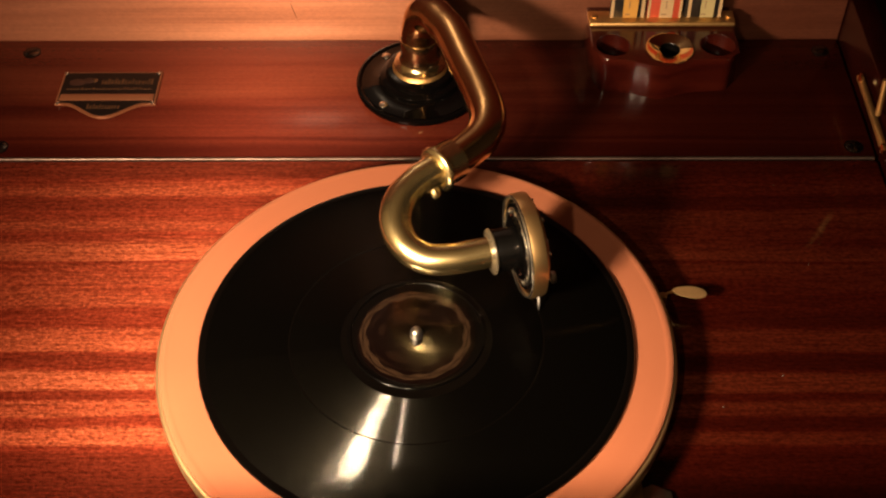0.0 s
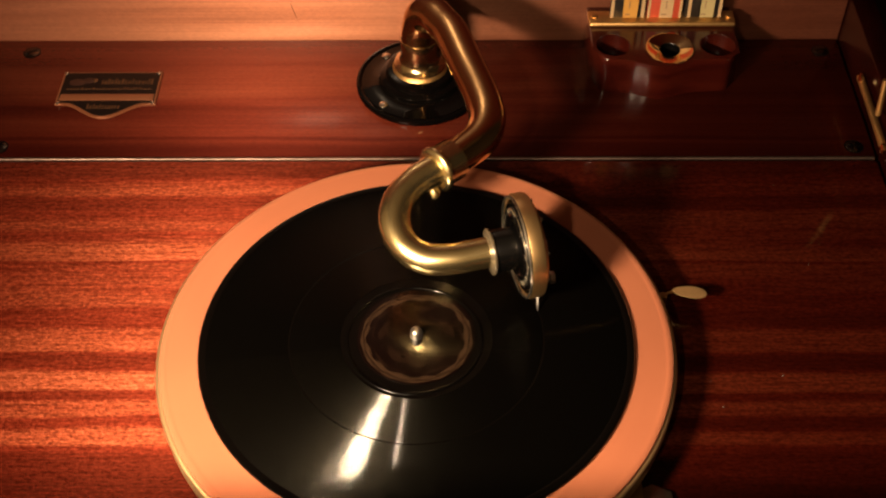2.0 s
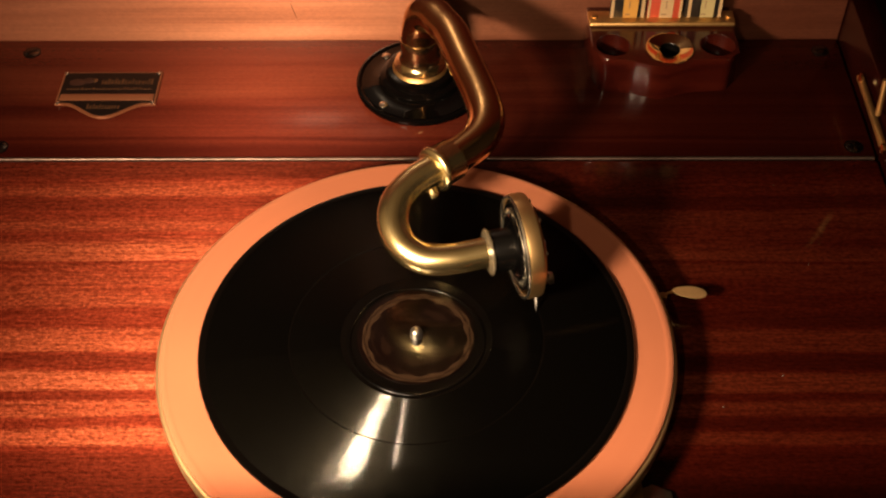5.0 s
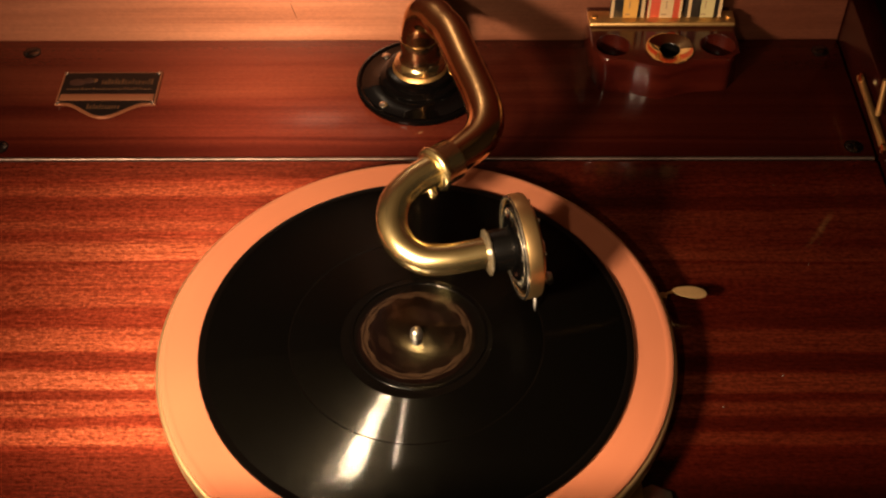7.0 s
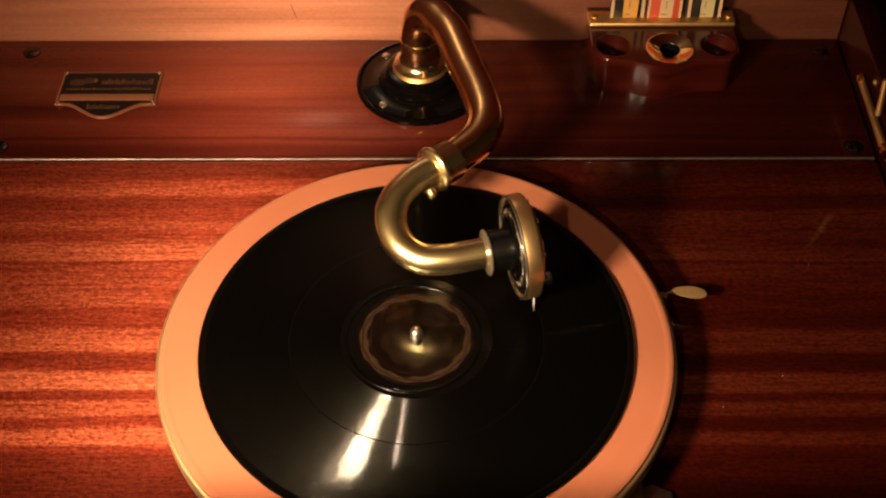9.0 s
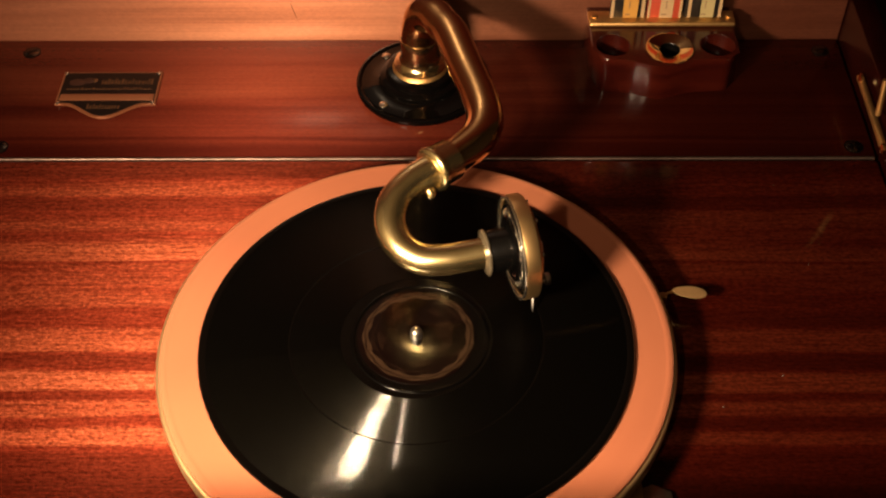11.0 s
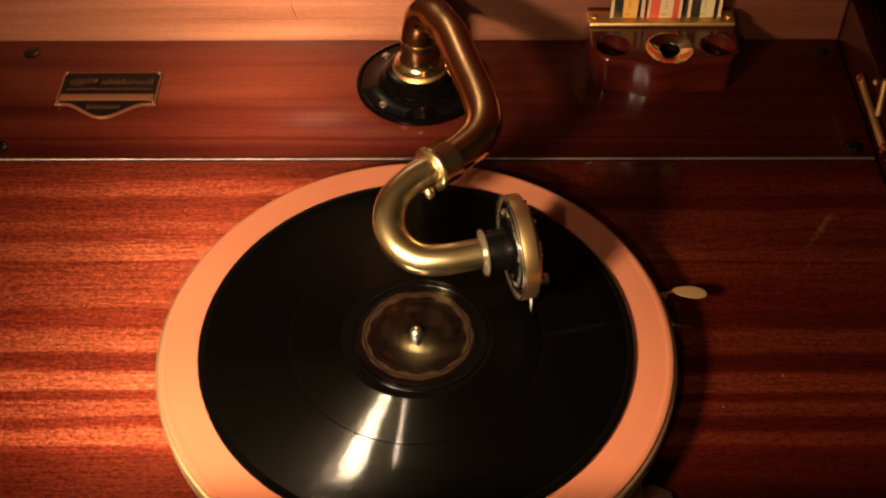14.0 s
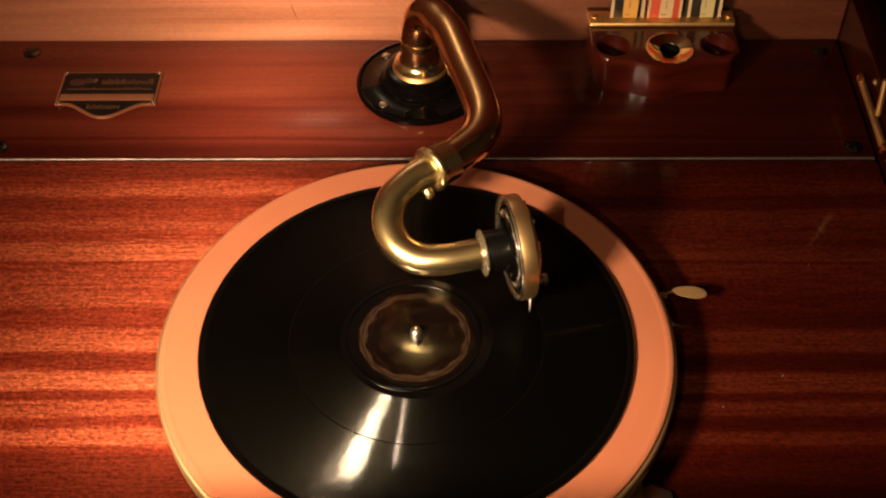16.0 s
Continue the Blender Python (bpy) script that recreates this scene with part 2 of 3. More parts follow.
def box(x0, x1, y0, y1, z0, z1, bevel=0.0015, segs=2):
    bm = bmesh.new()
    bmesh.ops.create_cube(bm, size=1.0)
    for v in bm.verts:
        v.co = Vector(((x0 + x1) / 2 + v.co.x * (x1 - x0), (y0 + y1) / 2 + v.co.y * (y1 - y0), (z0 + z1) / 2 + v.co.z * (z1 - z0)))
    if bevel:
        bmesh.ops.bevel(bm, geom=bm.edges[:], offset=bevel, segments=segs, affect="EDGES", profile=0.5)
    return bm


def lathe(profile, segs=64, turn=None):
    """A profile of (radius, height) turned about z; turn: a matrix put on it afterwards."""
    bm = bmesh.new()
    rings = []
    for r, z in profile:
        if r < 1e-6:
            rings.append([bm.verts.new((0, 0, z))])
        else:
            rings.append([bm.verts.new((r * math.cos(a), r * math.sin(a), z)) for a in (2 * math.pi * k / segs for k in range(segs))])
    for a, b in zip(rings, rings[1:]):
        for k in range(segs):
            j = (k + 1) % segs
            if len(a) == 1 and len(b) > 1:
                bm.faces.new((a[0], b[k], b[j]))
            elif len(b) == 1 and len(a) > 1:
                bm.faces.new((a[k], b[0], a[j]))
            elif len(a) > 1:
                bm.faces.new((a[k], b[k], b[j], a[j]))
    if turn is not None:
        bm.transform(turn)
    return bm


def spline(points, steps=10):
    """Catmull-Rom through points of (x, y, z, radius)."""
    pts = [np.array(q, float) for q in points]
    pts = [2 * pts[0] - pts[1]] + pts + [2 * pts[-1] - pts[-2]]
    out = []
    for i in range(1, len(pts) - 2):
        a, b, c, d = pts[i - 1:i + 3]
        for k in range(steps):
            t = k / steps
            out.append(0.5 * (2 * b + (c - a) * t + (2 * a - 5 * b + 4 * c - d) * t * t + (3 * b - a - 3 * c + d) * t ** 3))
    out.append(pts[-2])
    return out


def tube(points, segs=32, steps=10, cap=True):
    path = spline(points, steps)
    bm = bmesh.new()
    rings, normal = [], None
    for i, q in enumerate(path):
        here = Vector(q[:3])
        ahead = Vector(path[min(i + 1, len(path) - 1)][:3]) - Vector(path[max(i - 1, 0)][:3])
        ahead.normalize()
        if normal is None:
            normal = ahead.orthogonal().normalized()
        normal = (normal - ahead * normal.dot(ahead)).normalized()
        side = ahead.cross(normal)
        rings.append([bm.verts.new(here + (normal * math.cos(a) + side * math.sin(a)) * q[3]) for a in (2 * math.pi * k / segs for k in range(segs))])
    for a, b in zip(rings, rings[1:]):
        for k in range(segs):
            j = (k + 1) % segs
            bm.faces.new((a[k], a[j], b[j], b[k]))
    if cap:
        bm.faces.new(rings[0])
        bm.faces.new(rings[-1])
    return bm


def plate(outline, z0, z1, bevel=0.0006, segs=2):
    """A flat plate of an outline of (x, y), from z0 to z1, with eased upper edges."""
    bm = bmesh.new()
    low = [bm.verts.new((x, y, z0)) for x, y in outline]
    top = [bm.verts.new((x, y, z1)) for x, y in outline]
    bm.faces.new(top)
    bm.faces.new(list(reversed(low)))
    n = len(outline)
    for k in range(n):
        j = (k + 1) % n
        bm.faces.new((low[k], low[j], top[j], top[k]))
    if bevel:
        tops = set(top)
        edges = [e for e in bm.edges if e.verts[0] in tops and e.verts[1] in tops]
        bmesh.ops.bevel(bm, geom=edges, offset=bevel, segments=segs, affect="EDGES", profile=0.5)
    return bm


def along(axis, at):
    """A matrix that lays local z along axis, at a place."""
    return Matrix.Translation(at) @ Vector(axis).to_track_quat("Z", "Y").to_matrix().to_4x4()


# ---- room and cabinet ----
ZB = -0.025          # top of the motor board
FLOOR = -0.98


def wall_material(name, color):
    m = mat(name, color, 0.9)
    b = m.node_tree.nodes["Principled BSDF"]
    n = node(m, "ShaderNodeTexNoise", Scale=6.0, Detail=5.0)
    wire(m, coords(m, (1, 1, 1)), "Vector", n, "Vector")
    r = ramp(m, [(0.3, tuple(v * 0.87 for v in color)), (0.7, tuple(v * 1.13 for v in color))])
    wire(m, n, "Fac", r, "Fac")
    wire(m, r, "Color", b, "Base Color")
    return m


# unseen room: pale surfaces added to brighten the brass, dark ones keep reflections dim
PLASTER = wall_material("dark_wallpaper", (0.022, 0.016, 0.011))
CEILING = wall_material("tan_ceiling_paint", (0.22, 0.165, 0.105))
PALEWALL = wall_material("cream_plaster", (0.58, 0.47, 0.33))


def structure(name, bm, material, label, category):
    return tagged(part(name, bm, material), label, category, kind="structure")


def build_room():
    structure("floor", box(-1.8, 1.8, -2.4, 0.9, FLOOR - 0.1, FLOOR, 0), CASE, "dark stained wooden floor of the room", "floor")
    structure("ceiling", box(-1.8, 1.8, -2.4, 0.9, 2.0, 2.1, 0), CEILING, "plain tan painted ceiling of the room, unseen, kept pale to reflect light", "ceiling")
    structure("wall_north", box(-1.8, 1.8, 0.9, 1.0, FLOOR, 2.0, 0), PLASTER, "plain dark papered wall behind the cabinet", "wall")
    structure("wall_south", box(-1.8, 1.8, -2.1, -2.0, FLOOR, 2.0, 0), PALEWALL, "plain cream plaster wall of the room, unseen, kept pale to reflect light", "wall")
    structure("wall_west", box(-1.9, -1.8, -2.5, 1.0, FLOOR, 2.0, 0), PALEWALL, "plain cream plaster wall of the room, unseen, kept pale to reflect light", "wall")
    structure("wall_east", box(1.8, 1.9, -2.5, 1.0, FLOOR, 2.0, 0), PLASTER, "plain dark papered wall of the room", "wall")


def build_cabinet():
    cab = thing("gramophone_cabinet", (0, 0, FLOOR), "red-brown lacquered mahogany gramophone cabinet with its lid standing open", "cabinet")
    up = -FLOOR

    def cp(name, dims, material, label="", bevel=0.002):
        x0, x1, y0, y1, z0, z1 = dims
        return part(name, box(x0, x1, y0, y1, z0 + up, z1 + up, bevel), material, cab, label)

    cp("motor_board", (-0.342, 0.312, -0.172, 0.1752, ZB - 0.016, ZB), BOARD, "ribbon-striped red mahogany motor board")
    cp("rear_board", (-0.342, 0.312, 0.1783, 0.3085, ZB - 0.016, ZB), STRIP, "dark red mahogany board behind the hinge")
    cp("back_panel", (-0.344, 0.314, 0.310, 0.326, FLOOR + 0.06, 0.034), BACK, "orange-brown mahogany back panel")
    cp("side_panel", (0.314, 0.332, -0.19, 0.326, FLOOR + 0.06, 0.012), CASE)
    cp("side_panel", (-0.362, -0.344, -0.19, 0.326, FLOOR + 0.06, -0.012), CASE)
    # unseen front raised so that its top edge casts the front shadow
    cp("front_shadow_panel", (-0.362, 0.332, -0.191, -0.175, FLOOR + 0.06, 0.110), CASE)
    cp("plinth", (-0.37, 0.34, -0.195, 0.33, FLOOR, FLOOR + 0.058), CASE)
    crack = box(-0.00016, 0.00016, 0.3096, 0.3101, -0.008, 0.008, 0)
    crack.transform(Matrix.Translation((-0.0985, 0, 0.001 + up)) @ Matrix.Rotation(radians(-14), 4, "Y"))
    part("crack", crack, TARNISH, cab, "hairline crack in the panel", False)
    lid = box(-0.362, 0.332, 0.0, 0.018, 0.0, 0.46, 0.0006)
    lid.transform(Matrix.Translation((0, 0.3285, 0.0375 + up)) @ Matrix.Rotation(radians(7), 4, "X"))
    part("lid", lid, LID, cab, "polished mahogany lid standing open")
    bm = bmesh.new()
    bmesh.ops.create_cone(bm, cap_ends=True, segments=12, radius1=0.0013, radius2=0.0013, depth=0.650)
    bm.transform(Matrix.Translation((-0.015, 0.1767, ZB - 0.0003 + up)) @ Matrix.Rotation(radians(90), 4, "Y"))
    part("hinge_rod", bm, DULL, cab, "thin dull metal hinge line between the boards")


def screw(name, x, y, z, r, label, tilt=0.0):
    s = thing(name, (x, y, z), label, "screw", group="countersunk screws of the rear board")
    # recess and slot uncut: their darkness is a black ring and bar
    part("countersink", lathe([(r * 1.22, -0.0002), (r * 1.20, 0.0002), (r * 1.08, 0.0003), (r * 0.98, 0.0001)], 24), JAPAN, s, "flush black ring for the dark recess round the screw")
    part("head", lathe([(r, -0.0004), (r, 0.0003), (r * 0.86, 0.0008), (r * 0.4, 0.0012), (0, 0.0013)], 20), SCREW, s)
    slot = box(-r * 0.85, r * 0.85, -r * 0.1, r * 0.1, 0.0009, 0.00145, 0)
    slot.transform(Matrix.Rotation(tilt, 4, "Z"))
    part("slot", slot, JAPAN, s, smooth=False)


build_room()
build_cabinet()
for x, y, a in ((-0.2976, 0.2932, 0.5), (-0.2962, 0.1885, 1.2), (0.2966, 0.2932, 0.2), (0.2985, 0.1880, -0.3)):
    screw("wood_screw", x, y, ZB, 0.0055, "dark slotted steel screw set in the rear board", a)


# ---- turntable and record ----
def build_turntable():
    t = thing("turntable", (0, 0, ZB), "nickel-rimmed turntable covered with orange felt", "turntable")
    up = -ZB
    part("platter", lathe([(0.02, -0.020 + up), (0.140, -0.020 + up), (0.1475, -0.0185 + up), (0.1489, -0.016 + up), (0.1491, -0.0068 + up), (0.1495, -0.0056 + up), (0.1495, -0.0046 + up),
                           (0.1490, -0.0036 + up), (0.1482, -0.0029 + up), (0.1474, -0.0028 + up), (0.1468, -0.0030 + up), (0.1460, -0.0032 + up), (0.02, -0.0032 + up)], 180), RIM, t)
    part("felt", lathe([(0.004, -0.0030 + up), (0.1464, -0.0030 + up), (0.1472, -0.0022 + up), (0.1468, -0.0012 + up), (0.1455, -0.0004 + up), (0.1432, -0.0002 + up), (0.1424, -0.00028 + up), (0.1414, 0.0 + up), (0.004, 0.0 + up)], 180), FELT, t, "orange felt covering")
    part("hub", lathe([(0.021, 0.0055), (0.019, 0.0005), (0, 0.0005)], 32), DARKBRASS, t)
    part("spindle", lathe([(0.0036, -0.001 + up), (0.0036, 0.0055 + up), (0.0035, 0.0068 + up), (0.0029, 0.0080 + up), (0.0017, 0.0088 + up), (0, 0.0091 + up)], 32), STEEL, t, "bright steel spindle")
    return t


def ring_flat(r0, r1, z, segs=180, wave0=None, wave1=None):
    bm = bmesh.new()
    a, b, c, d = [], [], [], []
    for k in range(segs):
        w = 2 * math.pi * k / segs
        i = r0 if wave0 is None else wave0(w)
        o = r1 if wave1 is None else wave1(w)
        cs, sn = math.cos(w), math.sin(w)
        a.append(bm.verts.new((i * cs, i * sn, z)))
        b.append(bm.verts.new((o * cs, o * sn, z)))
    for k in range(segs):
        j = (k + 1) % segs
        bm.faces.new((a[k], b[k], b[j], a[j]))
    return bm


def build_record():
    r = thing("record", (0, 0, 0.0002), "black ten-inch shellac record with a dark gold-bordered label", "record")
    H = 0.0022
    part("disc", lathe([(0.0037, 0.0), (0.1215, 0.0), (0.1240, 0.0003), (0.1250, 0.0010), (0.1250, 0.0015), (0.1243, H + 0.0001), (0.1228, H + 0.0003), (0.1212, H + 0.0001),
                        (0.1205, H - 0.0001), (0.1195, H - 0.0002), (0.0037, H - 0.0002)], 200), SHELLAC, r)
    part("groove_band", lathe([(0.1204, H - 0.0001), (0.1200, H), (0.0738, H), (0.0735, H - 0.0002)], 200), GROOVES, r, "fine-grooved playing surface")
    part("groove_band", lathe([(0.0727, H - 0.0002), (0.0724, H), (0.0440, H), (0.0437, H - 0.0001)], 200), GROOVES, r, "fine-grooved playing surface")
    # the run-out ridge is off the middle
    ridge = lathe([(0.0386 + 0.0013 * math.cos(a), H - 0.0003 + 0.0008 * math.sin(a)) for a in (math.pi * k / 14 for k in range(14, -1, -1))], 180)
    ridge.transform(Matrix.Translation((0.0, 0.0022, 0)))
    part("run_out_ridge", ridge, GLOSSY, r, "polished off-centre ridge round the label")
    # the pressed label sits a little off the middle
    off = (-0.0007, 0.0008)
    paper = lathe([(0.0, H + 0.00012), (0.0339, H + 0.00012), (0.0341, H - 0.0003)], 120)
    label = part("paper_label", paper, LABEL, r, "dark brown paper label")
    z = H + 0.00020

    def border(inner, outer, name, material, text):
        bm = ring_flat(0, 0, z, 280, inner, outer)
        bm.transform(Matrix.Translation((*off, 0)))
        part(name, bm, material, label, text, False)

    border(lambda w: 0.0268 + 0.0019 * abs(math.sin(6.5 * w + 0.3)) + 0.0006 * math.sin(3 * w), lambda w: 0.0300 + 0.0004 * math.sin(13 * w + 1.0), "label_border", GOLD, "scalloped dull gold border")
    border(lambda w: 0.0307 + 0.0003 * math.sin(13 * w + 1.0), lambda w: 0.0324 - 0.0009 * abs(math.cos(6.5 * w)), "label_border", GOLD, "scalloped dull gold border")
    border(lambda w: 0.0252 + 0.0004 * math.sin(9 * w), lambda w: 0.0259 + 0.0006 * math.sin(5 * w + 1), "label_line", GOLDDIM, "thin worn gold line")
    for k, (rad, ang, size) in enumerate(((0.019, 0.4, 0.0042), (0.0175, 1.5, 0.0050), (0.020, 2.9, 0.0036), (0.0185, 4.1, 0.0046), (0.0205, 5.2, 0.0034))):
        turn = Matrix.Translation((rad * math.cos(ang), rad * math.sin(ang), z)) @ Matrix.Rotation(ang, 4, "Z") @ Matrix.Diagonal((0.6, 1.5, 1, 1))
        blob = bmesh.new()
        ring = [blob.verts.new((size * (1 + 0.25 * math.sin(3 * a + k)) * math.cos(a), size * (1 + 0.25 * math.sin(2 * a + k)) * math.sin(a), 0)) for a in (2 * math.pi * q / 28 for q in range(28))]
        blob.faces.new(ring)
        blob.transform(turn)
        part("ornament", blob, GOLDDIM, label, "worn gold ornament", False)
    # printed emblem and unreadable lines of print
    part("emblem", lathe([(0.0052, 0), (0, 0)], 28, Matrix.Translation((-0.009, 0.014, z)) @ Matrix.Diagonal((1.5, 0.9, 1, 1))), GOLDDIM, label, "worn gold emblem", False)
    rng = random.Random(4)
    for y, half in ((0.0085, 0.015), (-0.0075, 0.013), (-0.0125, 0.015), (-0.0165, 0.010)):
        x = -half
        while x < half - 0.002:
            w = rng.uniform(0.003, 0.007)
            part("print_bar", box(x, min(x + w, half), y, y + 0.0011, z - 0.00004, z + 0.00002, 0), GOLDDIM, label, smooth=False)
            x += w + 0.0014
    return r


turntable = build_turntable()
record = build_record()

# ---- tone arm bracket ----
PX, PY = -0.003, 0.2552


def build_bracket():
    b = thing("tone_arm_bracket", (PX, PY, ZB), "glossy black cast bracket screwed to the rear board", "bracket")
    part("flange", lathe([(0, 0.0), (0.0452, 0.0), (0.0464, 0.0008), (0.0469, 0.0022), (0.0469, 0.0040), (0.0463, 0.0054), (0.0450, 0.0058), (0.0438, 0.0054), (0.0428, 0.0046), (0.0370, 0.0044), (0.0318, 0.0050), (0.0300, 0.0058), (0.0292, 0.0072), (0.0290, 0.0096),
                          (0.0282, 0.0104), (0.0262, 0.0108), (0.0250, 0.0116), (0.0246, 0.0130), (0.0246, 0.0152), (0.0240, 0.0164), (0.0226, 0.0170), (0, 0.0170)], 96), JAPAN, b)
    part("brass_ring", lathe([(0.0196, 0.0168), (0.0198, 0.0174), (0.0194, 0.0182), (0.0172, 0.0196), (0.0160, 0.0208), (0.0152, 0.0210), (0.0130, 0.0208)], 64), DARKBRASS, b, "bright brass ring")
    for deg in (133, 227, 0):
        a = radians(deg)
        m = Matrix.Translation((0.0378 * math.cos(a), 0.0378 * math.sin(a), 0.0046))
        part("screw", lathe([(0.0034, -0.0006), (0.0033, 0.0006), (0.0022, 0.0013), (0, 0.0016)], 20, m), NICKEL, b)


build_bracket()


# ---- tone arm ----
def build_tone_arm():
    arm = thing("gramophone_tonearm", (PX, PY, ZB + 0.0195), "curved gold-coloured brass tone arm with its sound box on the record", "tone arm")
    inv = Matrix.Translation((-PX, -PY, -(ZB + 0.0195)))

    def ap(name, bm, material, parent=arm, label="", smooth=True):
        bm.transform(inv)
        return part(name, bm, material, parent, label, smooth)

    ap("arm_tube", tube([(PX, PY, 0.004, 0.0131), (PX, PY, 0.016, 0.0131), (-0.0025, 0.2555, 0.028, 0.0125), (0.0003, 0.2530, 0.0390, 0.0122), (0.0082, 0.2438, 0.0456, 0.0120), (0.0143, 0.2315, 0.0478, 0.0118),
                         (0.0205, 0.2180, 0.0494, 0.0117), (0.0303, 0.1838, 0.0502, 0.0115), (0.0392, 0.1535, 0.0506, 0.0115), (0.0426, 0.1315, 0.0512, 0.0115), (0.0380, 0.1130, 0.0520, 0.0112),
                         (0.0258, 0.0975, 0.0530, 0.0105), (0.0165, 0.0885, 0.0537, 0.0103)], 40, 8), BRASS, label="lacquered brass arm tube")
    ap("pivot_sleeve", lathe([(0.0100, -0.0050), (0.0188, -0.0046), (0.0185, -0.0037), (0.0170, -0.0027), (0.0154, -0.0013), (0.0144, 0.0008), (0.0138, 0.0036), (0.0135, 0.0070), (0.0134, 0.0120), (0.0134, 0.0180), (0.0132, 0.0184), (0.0126, 0.0184)], 64, Matrix.Translation((PX, PY, 0))), POLISHED, label="flared bright brass pivot sleeve")
    way = Vector((-0.0100, -0.0090, 0.0006)).normalized()
    at = Vector((0.0160, 0.0880, 0.0538))
    collar = ap("collar", lathe([(0.0098, -0.0094), (0.0120, -0.0092), (0.0125, -0.0084), (0.0127, 0.0026), (0.0132, 0.0033), (0.0139, 0.0042), (0.0141, 0.0054), (0.0138, 0.0066), (0.0130, 0.0074), (0.0094, 0.0082)], 56, along(way, at)), LITBRASS, label="bright brass swivel collar")
    s = at + way * 0.0055 + Vector((-0.0012, -0.0096, -0.0112))
    ap("lug", tube([(*(s + Vector((-0.002, 0.003, 0.004))), 0.0030), (*s, 0.0032), (*(s + Vector((0.0006, -0.0008, -0.0022))), 0.0022)], 16, 5), LITBRASS, collar, "small stop screw")
    ap("gooseneck", tube([(0.0125, 0.0848, 0.0540, 0.0096), (0.0075, 0.0810, 0.0541, 0.0095), (-0.0008, 0.0738, 0.0534, 0.0094), (-0.0100, 0.0612, 0.0508, 0.0094), (-0.0118, 0.0464, 0.0464, 0.0093),
                          (-0.0054, 0.0336, 0.0420, 0.0092), (0.0066, 0.0268, 0.0391, 0.0091), (0.0205, 0.0266, 0.0392, 0.0090), (0.0330, 0.0291, 0.0396, 0.0089), (0.0440, 0.0317, 0.0400, 0.0088)], 40, 8), LITBRASS, label="curved brass gooseneck")
    # sound box, turned about its own axis
    psi = radians(14.5)
    M = Matrix.Translation((0.0579, 0.0352, 0.0400)) @ Matrix.Rotation(psi, 4, "Z") @ Matrix(((0, 0, 1, 0), (-1, 0, 0, 0), (0, -1, 0, 0), (0, 0, 0, 1))).to_4x4()
    # local axes: x to the front of the cabinet, y down, z out of the box face
    MS = M @ Matrix.Diagonal((1.045, 1.045, 1, 1))
    band = ap("sound_box", lathe([(0.0262, 0.0012), (0.0284, 0.0006), (0.0290, 0.0010), (0.0292, 0.0020), (0.0292, 0.0078), (0.0288, 0.0090), (0.0276, 0.0096), (0.0255, 0.0096)], 80, MS), COPPER, label="brass sound box housing")
    ap("rim_ring", lathe([(0.0272, 0.0010), (0.0274, -0.0002), (0.0283, -0.0006), (0.0289, 0.0000), (0.0288, 0.0012)], 80, MS), NICKEL, band, "thin bright edge ring")
    ap("back_plate", lathe([(0.0, 0.0002), (0.0125, 0.0005), (0.0160, 0.0005), (0.0166, -0.0010), (0.0176, -0.0016), (0.0186, -0.0008), (0.0191, 0.0014), (0.0226, 0.0014), (0.0231, 0.0002), (0.0241, 0.0000), (0.0247, 0.0012), (0.0252, 0.0030), (0.0274, 0.0030)], 72, MS), JAPAN, band, "black ridged back plate")
    ap("neck", lathe([(0.0100, -0.0140), (0.0120, -0.0138), (0.0123, -0.0120), (0.0123, -0.0030), (0.0127, 0.0010)], 48, M), RUBBER, band, "black rubber neck")
    ap("ferrule", lathe([(0.0090, -0.0175), (0.0116, -0.0168), (0.0132, -0.0164), (0.0137, -0.0156), (0.0132, -0.0146), (0.0100, -0.0140)], 48, M), PALE, band, "dull whitish metal ferrule")
    ap("face_ring", lathe([(0.0262, 0.0094), (0.0258, 0.0104), (0.0246, 0.0112), (0.0226, 0.0116), (0.0215, 0.0108), (0.0205, 0.0102), (0, 0.0100)], 72, MS), COPPER, band, "reddish brass face ring")
    ap("back_ring", lathe([(0.0210, 0.0012), (0.0211, -0.0003), (0.0214, -0.0006), (0.0217, -0.0003), (0.0218, 0.0012)], 72, MS), NICKEL, band, "thin bright inner ring")
    for k in range(9):
        a = radians(40 * k + 12)
        m = MS @ Matrix.Translation((0.0198 * math.cos(a), 0.0198 * math.sin(a), 0.0002)) @ Matrix.Rotation(radians(180), 4, "X")
        ap("back_screw", lathe([(0.0016, -0.0010), (0.0016, 0.0007), (0.0012, 0.0011), (0, 0.0012)], 12, m), NICKEL, band)
    for k in range(8):
        a = radians(45 * k + 12)
        m = MS @ Matrix.Translation((0.0240 * math.cos(a), 0.0240 * math.sin(a), 0.0113))
        ap("face_screw", lathe([(0.0014, -0.0002), (0.0014, 0.0008), (0, 0.0014)], 12, m), NICKEL, band)
    # needle bar with its chuck, thumb screw and needle
    bar = tube([(0.0010, -0.002, 0.0165, 0.0012), (0.0035, 0.010, 0.0170, 0.0014), (0.0070, 0.0205, 0.0160, 0.0017), (0.0085, 0.0240, 0.0145, 0.0020)], 12, 5)
    bar.transform(M)
    ap("needle_bar", bar, WORN, band, "thin metal needle bar")
    chuck = tube([(0.0072, 0.0215, 0.0120, 0.0030), (0.0095, 0.0255, 0.0112, 0.0030), (0.0118, 0.0290, 0.0102, 0.0024)], 16, 4)
    chuck.transform(M)
    chuck_ob = ap("chuck", chuck, WORN, band, "worn metal needle chuck")
